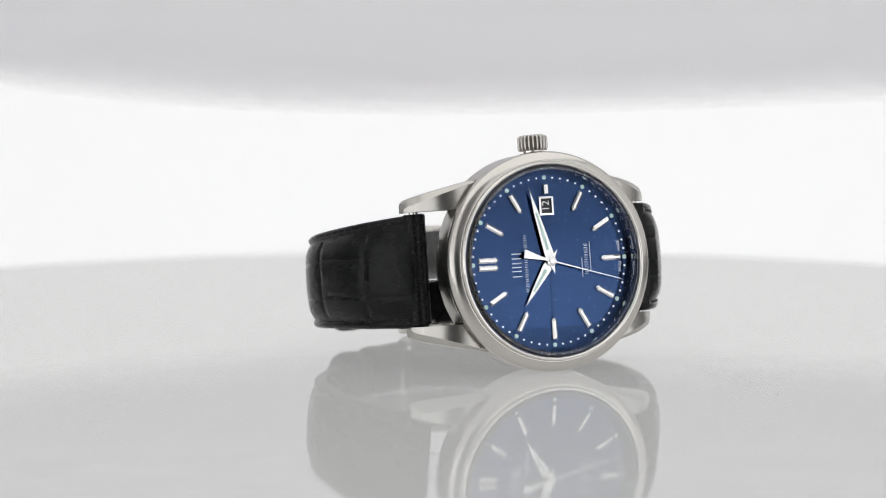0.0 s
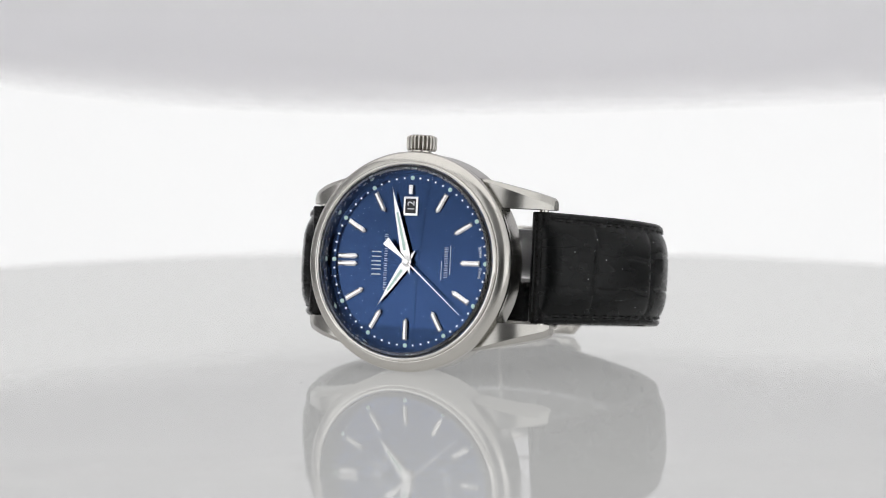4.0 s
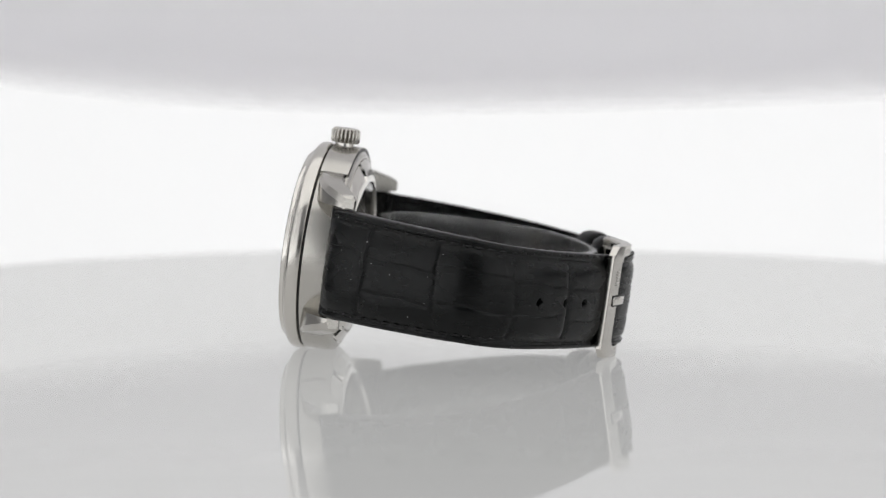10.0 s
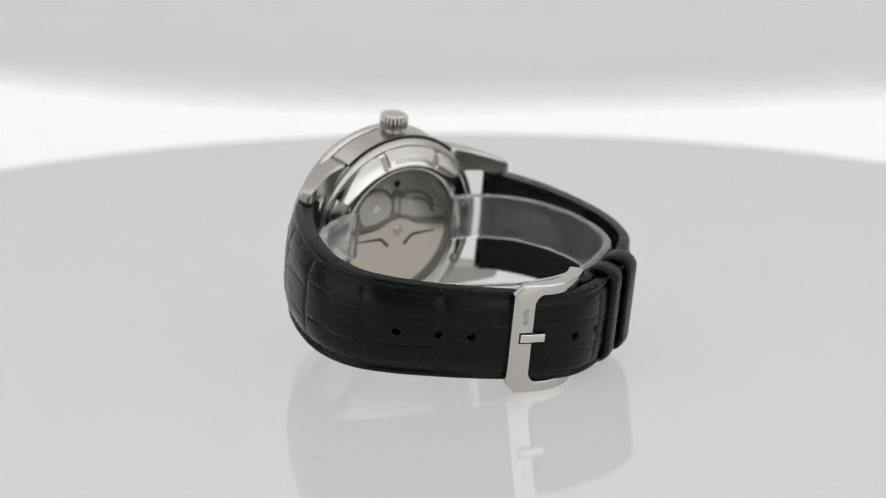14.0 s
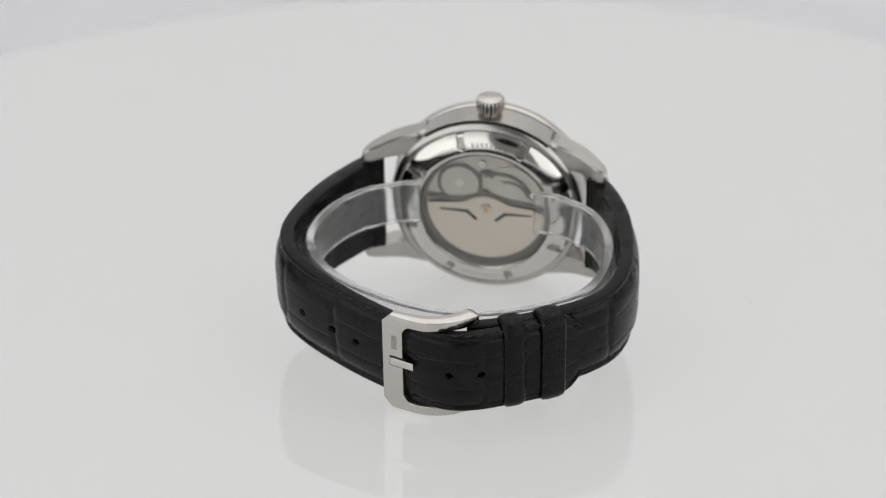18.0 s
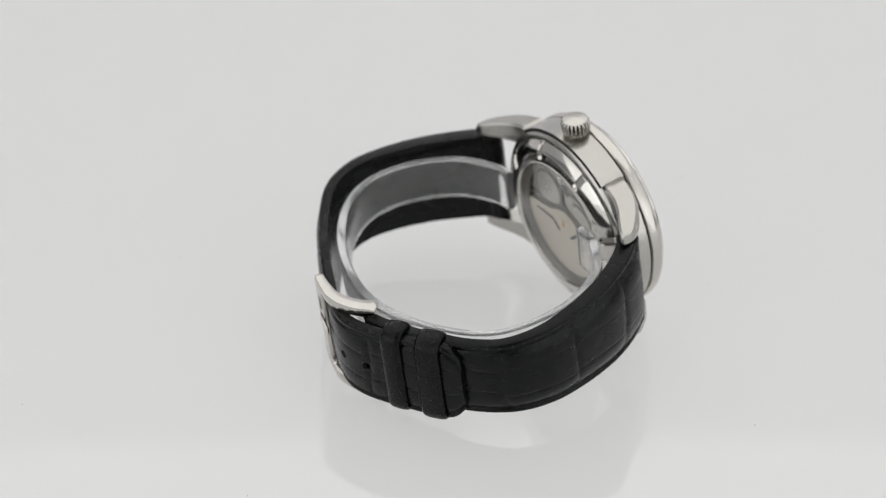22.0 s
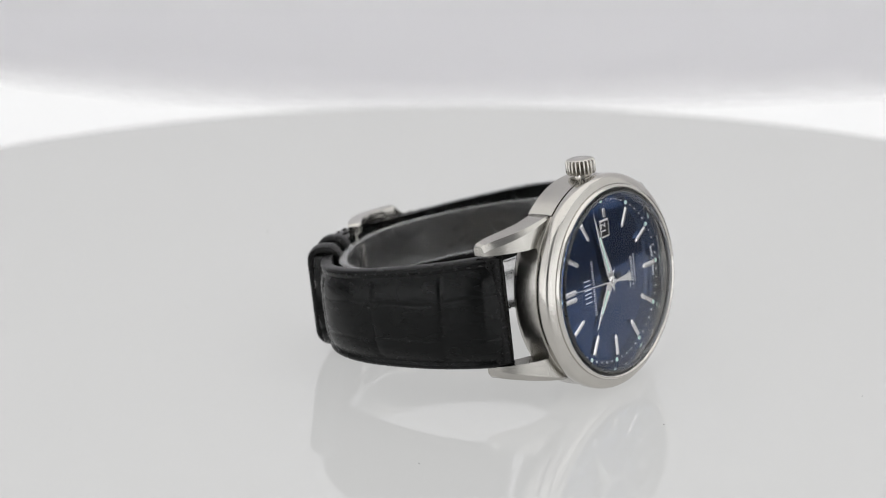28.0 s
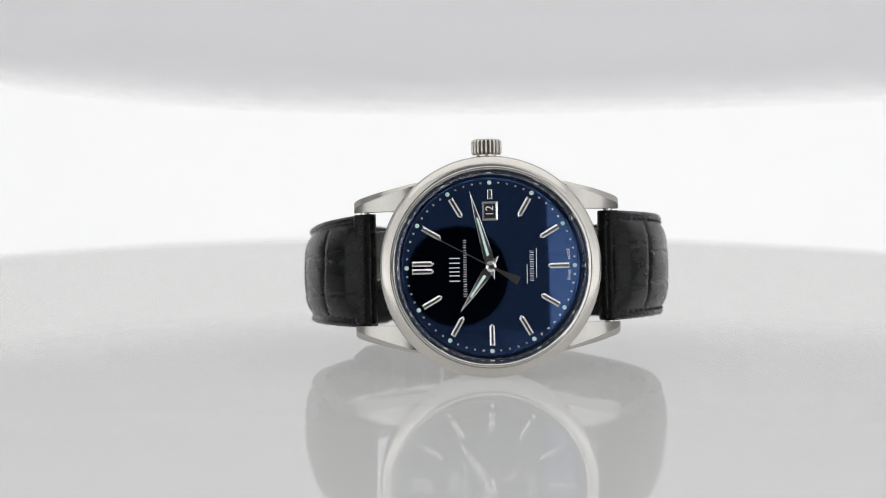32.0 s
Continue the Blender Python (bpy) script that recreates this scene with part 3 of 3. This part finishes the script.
    part("bridge_slot", prism([(0.9, 7.3), (1.6, 7.3), (1.3, 3.6), (0.7, 3.6)], -8.1, -7.9), GROOVE, mv, smooth=False)
    part("bridge_slot", prism([(-12.4, 1.0), (12.4, 1.0), (12.4, 1.9), (5.2, 2.3), (0, 4.0), (-5.2, 2.3), (-12.4, 1.9)], -8.16, -7.9), GROOVE, mv, "shaded gap above the rotor", smooth=False)
    for x, y, r in ((0.8, 10.6, 0.75), (-10.0, 3.9, 0.75), (5.5, 5.6, 0.9), (-3.2, 6.2, 0.55)):
        s = part("bridge_screw", lathe([(0.02, -8.25), (r, -8.25), (r, -7.9), (0.02, -7.9)], 18, False), STEEL_POLISHED, mv)
        s.location = (x * MM, y * MM, 0)
    # winding rotor, hanging down
    pts = [(12.4 * math.cos(radians(a)), 12.4 * math.sin(radians(a))) for a in range(184, 357, 4)]
    pts += [(12.2, 0.2), (5.0, 1.0), (2.4, 2.3), (0, 2.9), (-2.4, 2.3), (-5.0, 1.0), (-12.2, 0.2)]
    rotor = part("rotor", prism(pts, -8.55, -8.25, bevel=0.12), ROTOR, w, "winding rotor with circular graining")
    for s in (1, -1):
        # flat dark pieces: the slots' depth is only colour
        part("rotor_slot", prism([(s * 9.8, -0.8), (s * 9.8, -1.2), (s * 4.2, -1.5), (s * 2.2, -3.3), (s * 1.7, -2.8), (s * 3.9, -0.75)][::s], -8.58, -8.5), RECESS, rotor, smooth=False)
    part("rotor_hub", lathe([(0.02, -8.8), (0.9, -8.8), (1.2, -8.65), (1.2, -8.5), (0.02, -8.5)], 28, False), ROTOR, rotor)
    part("rotor_emblem", box(-0.45, 0.45, -0.9, 0.5, -8.83, -8.78, 0.01), GOLD, rotor, smooth=False)
    pane = part("back_crystal", lathe([(0.5, -9.85), (13.96, -9.85), (13.96, -9.65), (0.5, -9.65)], 96, False), BACK_CRYSTAL, w, "clear display back crystal")
    pane.visible_shadow = False


# ---- strap ----
LONG = [(22.6, -7.2), (25.3, -8.0), (28.6, -12.0), (33.1, -20.2), (36.2, -29.4), (36.9, -36.8), (34.6, -43.5), (29.4, -48.7), (22.3, -53.6), (16.8, -56.8), (11.8, -59.3), (7.5, -61.2), (2.5, -63.5), (-2.7, -64.5), (-8, -63.5), (-14.8, -60.3), (-21.6, -56.5), (-26.6, -52.6)]
SHORT = [(-22.6, -7.2), (-24.9, -8.2), (-28.4, -12.8), (-31.7, -20), (-33.7, -29), (-34.0, -37), (-31.8, -44.5), (-27.0, -50.2), (-20.3, -54.8), (-14, -58.2), (-8.5, -60.4), (-5.5, -60.7)]
random.seed(11)


def scale_lines(seed, length):
    """Grooves between the leather's scales: cross lines at uneven steps, and lengthwise lines between them."""
    rnd = random.Random(seed)
    cross, s = [], 13.0
    while s < length - 4:
        cross.append((s, rnd.uniform(-0.7, 0.7), rnd.uniform(0, 6.28)))
        s += rnd.uniform(14.0, 19.0)
    cells = []
    bounds = [0.0] + [c[0] for c in cross] + [length]
    for a, b in zip(bounds, bounds[1:]):
        cells.append((a, b, rnd.uniform(-0.42, -0.28), rnd.uniform(0.22, 0.4), rnd.uniform(-0.06, 0.06), rnd.uniform(0.35, 1.0), rnd.uniform(0.35, 1.0)))
    return cross, cells


def leather_face(seed, length, holes=(), pad=1.0):
    cross, cells = scale_lines(seed, length)

    def face(s, y, hw, th):
        e = abs(y) / hw
        u = s / length
        puff = pad * 1.15 * max(0.0, 1 - max(0.0, (u - 0.45)) / 0.35) if u > 0.45 else pad * 1.15
        puff = max(0.25, puff)
        inner = (hw - 2.1) / hw
        h = puff * (1 - min(1.0, e / inner) ** 4) if e < inner else 0.0
        # rolled edge by the case
        h *= min(1.0, max(0.0, (s - 1.0) / 4.0))
        g = 0.0
        if e < inner:
            band = 0.0
            for c, k, ph in cross:
                d = abs(s - c - k * math.sin(2.2 * y / hw + ph))
                if d < 1.5:
                    band = max(band, 0.5 + 0.5 * math.cos(math.pi * d / 1.5))
                g = max(g, 0.8 * (1 - d / 0.4))
            for a, b, l0, l1, tilt, k0, k1 in cells:
                if a <= s < b:
                    for l, k in ((l0, k0), (l1, k1)):
                        fade = k * min(1.0, min(s - a, b - s) / 2.0)
                        d = abs(y / hw - l - tilt * (s - a) / (b - a) - 0.02 * math.sin(0.5 * s + 9 * l)) * hw
                        if d < 0.4:
                            g = max(g, fade * (1 - d / 0.4))
            h -= 0.18 * max(0.0, g) ** 1.2 + band * (0.12 + 0.1 * noise.noise(Vector((s * 2.2, y * 0.5, seed))))
            for a, b, l0, l1, tilt, k0, k1 in cells:
                if a <= s < b:
                    mid = math.sin(math.pi * (s - a) / (b - a))
                    v = y / hw - tilt * (s - a) / (b - a)
                    lo, hi = (-1.0, l0) if v < l0 else (l0, l1) if v < l1 else (l1, 1.0)
                    h += 0.13 * mid ** 0.5 * (0.5 + 0.5 * max(0.0, math.sin(math.pi * (v - lo) / (hi - lo))))
            h += 0.05 * noise.noise(Vector((s * 0.12, y * 0.35, seed))) + 0.006 * noise.noise(Vector((s * 0.4, y * 1.6, seed)))
        else:
            # stitched groove along the edge
            d = abs(abs(y) - (hw - 1.45))
            h -= 0.3 * max(0.0, 1 - d / 0.5)
            if e > 0.93:
                h -= 0.5 * ((e - 0.93) / 0.07) ** 2
        for hs, r in holes:
            d = math.hypot(s - hs, y + 0.2)
            if d < r * 1.25:
                h -= 1.6 * min(1.0, (r * 1.25 - d) / (0.5 * r))
        return h
    return face


def stitches(path, width, length_range, depth, parent):
    bm = bmesh.new()
    s, xy, nr = spline(path, 0.25)
    cen = xy.mean(axis=0)
    if np.mean(np.sum((xy - cen) * nr, axis=1)) < 0:
        nr = -nr
    L = s[-1]
    p = length_range[0]
    while p < length_range[1]:
        i = min(len(s) - 8, int(p / 0.25))
        for sg in (1, -1):
            hw = width(s[i] / L) / 2 - 1.45
            vs = []
            for k, lift in ((0, -0.22), (3, 0.06), (7, -0.22)):
                q = xy[i + k] + nr[i + k] * (depth + lift)
                for o in (-0.17, 0.17):
                    vs.append(bm.verts.new((q[0], sg * (hw + o), q[1])))
            bm.faces.new((vs[0], vs[1], vs[3], vs[2]))
            bm.faces.new((vs[2], vs[3], vs[5], vs[4]))
            bm.faces.new((vs[0], vs[2], vs[4]))
            bm.faces.new((vs[1], vs[5], vs[3]))
        p += 2.4
    o = part("stitching", bm, THREAD, parent, "row of black thread stitches", smooth=False)
    tagged(o, kind="stuff")


def path_length(path, x=None, z=None):
    s, xy, _ = spline(path, 0.1)
    if x is None:
        return s[-1]
    return float(s[np.argmin(np.hypot(xy[:, 0] - x, xy[:, 1] - z))])


def strap_y(u):
    return float(np.interp(u, [0, 0.2, 0.3, 0.44, 0.53, 0.68, 1], [-0.1, 0.1, 0.0, -0.65, -0.95, -1.5, -1.3]))


def build_strap(w):
    ll, ls = path_length(LONG), path_length(SHORT)
    lw = lambda u: float(np.interp(u, [0, 0.18, 0.5, 0.7], [21.2, 20.4, 18.9, 18.2])) - (6.0 * max(0.0, (u - 0.965) / 0.035) ** 2)
    sw = lambda u: 21.8 - 4.5 * min(1.0, u / 0.6)
    lt = lambda u: 3.6 - 1.6 * min(1.0, max(0.0, u - 0.1) / 0.4)
    st = lambda u: 3.6 - 1.4 * min(1.0, max(0.0, u - 0.1) / 0.5)
    holes = [(path_length(LONG, x, z), 0.62) for x, z in ((28.8, -49.0), (22.3, -53.6), (16.8, -56.8), (-2.7, -64.6), (-9.0, -63.9))]
    long_face, short_face = leather_face(3, ll, holes), leather_face(8, ls)
    long = part("strap_long_end", strip(LONG, lw, lt, 0.22, 84, long_face, strap_y), LEATHER, w, "black alligator leather strap end with punched holes", angle=60)
    short = part("strap_buckle_end", strip(SHORT, sw, st, 0.24, 84, short_face, lambda u: -0.3 - 0.5 * min(1.0, u / 0.5)), LEATHER, w, "padded black alligator leather strap end", angle=60)
    stitches(LONG, lw, (4, ll - 5), 0.0, long)
    stitches(SHORT, sw, (4, ls - 12), 0.0, short)
    # pale dust specks on the leather near the case
    rnd = random.Random(5)
    ps, pxy, pnr = spline(LONG, 0.25)
    if np.mean(np.sum((pxy - pxy.mean(axis=0)) * pnr, axis=1)) < 0:
        pnr = -pnr
    for _ in range(10):
        k, y, r = rnd.randint(30, 120), rnd.uniform(-7.0, 7.0), rnd.uniform(0.03, 0.065)
        q = pxy[k] + pnr[k] * (long_face(ps[k], y, 10.2, 3.0) + 0.02)
        part("dust_speck", box(q[0] - r, q[0] + r, y - r, y + r, q[1] - r, q[1] + r), PRINT, long, smooth=False)
    # rolled ends round the spring bars
    for sx, s in ((1, long), (-1, short)):
        bm = lathe([(1.9, -10.5), (2.15, -10.3), (2.15, 10.3), (1.9, 10.5)], 24, False)
        bmesh.ops.rotate(bm, verts=bm.verts[:], matrix=Matrix.Rotation(radians(90), 3, "X"))
        bmesh.ops.translate(bm, verts=bm.verts[:], vec=(sx * 23.5, 0, -9.3))
        part("strap_roll", bm, LEATHER_SMOOTH, s)
    # two keepers round both ends
    for x0, z0, ang, wd in ((-13.7, -58.5, 28, 4.3), (-20.5, -54.9, 33, 5.0)):
        bm = bmesh.new()
        prof = []
        hy, hz, r = 9.1, 2.35, 1.9
        for cx, cy, a0 in ((hy - r, hz - r, 0), (-hy + r, hz - r, 90), (-hy + r, -hz + r, 180), (hy - r, -hz + r, 270)):
            for k in range(6):
                a = radians(a0 + 18 * k)
                prof.append((cx + r * math.cos(a), cy + r * math.sin(a), math.cos(a), math.sin(a)))
        rows = []
        for x, o in ((-wd / 2, 0.0), (-wd / 2, 0.5), (-wd / 2 + 0.45, 0.95), (-wd / 5, 1.12), (wd / 5, 1.12), (wd / 2 - 0.45, 0.95), (wd / 2, 0.5), (wd / 2, 0.0)):
            rows.append([bm.verts.new((x, py + ny * o, pz + nz * o)) for py, pz, ny, nz in prof])
        for i in range(8):
            a, b = rows[i], rows[(i + 1) % 8]
            for j in range(len(prof)):
                k = (j + 1) % len(prof)
                bm.faces.new((a[j], a[k], b[k], b[j]))
        o = part("keeper", bm, LEATHER_SMOOTH, w, "plain black leather keeper loop")
        o.matrix_basis = at(x0, -0.9, z0, 0, ang, 0)
    build_buckle(w)


def build_buckle(w):
    # one bent frame: a front bar with cut corners and two arms that curve in to the spring bar
    path = [(11.0, -61.75), (8.0, -62.75), (5.5, -63.45), (2.5, -64.0), (-1.0, -63.6), (-4.4, -62.1), (-7.8, -59.4)]
    s, xy, nr = spline(path, 0.3)
    if np.mean(np.sum((xy - (0, -40)) * nr, axis=1)) < 0:
        nr = -nr
    total, bar, inner, outer, corner = s[-1], 4.7, 9.0, 11.2, 1.6
    bm = bmesh.new()
    top, low = [], []
    for k in range(len(s)):
        cut = max(0.0, 1.9 - s[k])
        end = max(0.0, s[k] - total + 1.0)
        ho = outer - cut - 0.5 * end ** 2
        d = s[k] - bar
        hi = inner if d > corner else inner - corner + math.sqrt(max(0.0, corner ** 2 - (corner - max(0.0, d)) ** 2))
        th = float(np.interp(s[k] / total, [0, 0.12, 0.35, 0.7, 0.95, 1], [1.5, 1.7, 2.2, 2.8, 2.9, 2.2]))
        ys = (-ho, -min(hi, ho - 0.4), min(hi, ho - 0.4), ho)
        top.append([bm.verts.new((xy[k][0], y - 1.3, xy[k][1])) for y in ys])
        q = xy[k] - nr[k] * th
        low.append([bm.verts.new((q[0], y - 1.3, q[1])) for y in ys])
    last = max(k for k in range(len(s)) if s[k] <= bar)
    for k in range(len(s) - 1):
        for c in range(3):
            if c == 1 and k >= last:
                continue
            for g, flip in ((top, 1), (low, -1)):
                bm.faces.new((g[k][c], g[k][c + 1], g[k + 1][c + 1], g[k + 1][c])[::flip])
        for c in (0, 3) if k < last else (0, 1, 2, 3):
            bm.faces.new((top[k][c], top[k + 1][c], low[k + 1][c], low[k][c]))
    for k, pairs in ((0, ((0, 1), (1, 2), (2, 3))), (last, ((1, 2),)), (len(s) - 1, ((0, 1), (2, 3)))):
        for c, d in pairs:
            bm.faces.new((top[k][c], top[k][d], low[k][d], low[k][c]))
    bmesh.ops.recalc_face_normals(bm, faces=bm.faces[:])
    edges = [e for e in bm.edges if len(e.link_faces) == 2 and e.calc_face_angle(0) > 0.9]
    bmesh.ops.bevel(bm, geom=edges, offset=0.36, segments=2, affect="EDGES", profile=0.5, clamp_overlap=True)
    buckle = part("buckle", bm, STEEL_SATIN, w, "brushed steel pin buckle with cut corners", angle=40)
    seat = pose(8.2, -1.0, -61.75, 0, -17, 0)
    # no cut here: a thin dark pad draws the slot's shade
    bm = box(-2.4, 0.95, -1.1, 1.1, -1.03, -0.75, 0.02)
    bm.transform(seat)
    part("tongue_slot", bm, RECESS, buckle, "dark pad drawing the shaded slot of the tongue")
    bm = box(-4.3, 0.8, -0.85, 0.85, -1.25, -0.75, 0.18)
    bm.transform(seat)
    part("tongue", bm, STEEL_POLISHED, buckle, "polished buckle tongue")
    bm = lathe([(0.7, -10.2), (0.7, 10.2)], 16, False)
    bm.transform(pose(-6.6, -1.0, -58.9, 90, 0, 0))
    part("spring_bar", bm, STEEL_POLISHED, buckle)
    for i in range(6):
        bm = box(-0.55, 0.55, 3.0 + i * 0.55, 3.16 + i * 0.55, -1.03, -0.9)
        bm.transform(seat)
        part("engraving_bar", bm, NOTCH, buckle, smooth=False)


def build_watch():
    w = empty("wristwatch", "steel wristwatch with blue dial and black leather strap on its side", "wristwatch")
    build_case(w)
    build_crown(w)
    build_dial(w)
    sec = build_hands(w)
    build_back(w)
    build_strap(w)
    return w, sec


def build_cuff():
    path = [(13.4, -11.4), (17.5, -12.2), (25.5, -17.0), (31.0, -26), (32.0, -36), (27.8, -44.2), (19.5, -51.0), (9.6, -55.4), (0, -57.2), (-10, -55.9), (-19.6, -51.3), (-26.8, -45), (-29.6, -36), (-29.0, -26), (-24.5, -17.0), (-17.0, -12.2), (-11.0, -11.2)]
    o = empty("display_cuff", "clear acrylic C-shaped display cuff inside the watch strap", "display cuff")
    bm = strip(path, lambda u: 9.4, lambda u: 1.8, 0.6, 4, y_off=lambda u: 2.6)
    bmesh.ops.recalc_face_normals(bm, faces=bm.faces[:])
    bmesh.ops.bevel(bm, geom=[e for e in bm.edges if e.calc_face_angle(0) > 1.0], offset=0.22, segments=2, affect="EDGES", profile=0.5)
    band = part("band", bm, CUFF, o, "clear bent band")
    band.visible_shadow = False
    part("moulding_mark", lathe([(0.6, 0), (0.75, 0), (0.8, 0.03), (0.75, 0.06), (0.6, 0.06)], 24), CUFF_EDGE, o, "small round moulding mark").matrix_basis = at(29.9, 7.31, -39.2, 90, 0, 0)
    return o


build_room()
build_tent()
disc = build_turntable()
watch, seconds_hand = build_watch()
cuff = build_cuff()


def motions():
    times = [0.5 * i for i in range(len(SPIN))]
    lift = Matrix.Translation((0, 0, 0.23))
    walk(disc, [(t, lift @ disc_pose(i)) for i, t in enumerate(times)])
    walk(watch, [(t, disc_pose(i) @ WATCH_ON_DISC) for i, t in enumerate(times)])
    walk(cuff, [(t, disc_pose(i) @ WATCH_ON_DISC) for i, t in enumerate(times)])
    # the seconds hand sweeps six degrees a second from 32.7 s
    walk(seconds_hand, [(t, pose(0, 0, 0, 0, 0, 180 - 6 * (32.7 + t))) for t in range(0, 33, 2)])


motions()
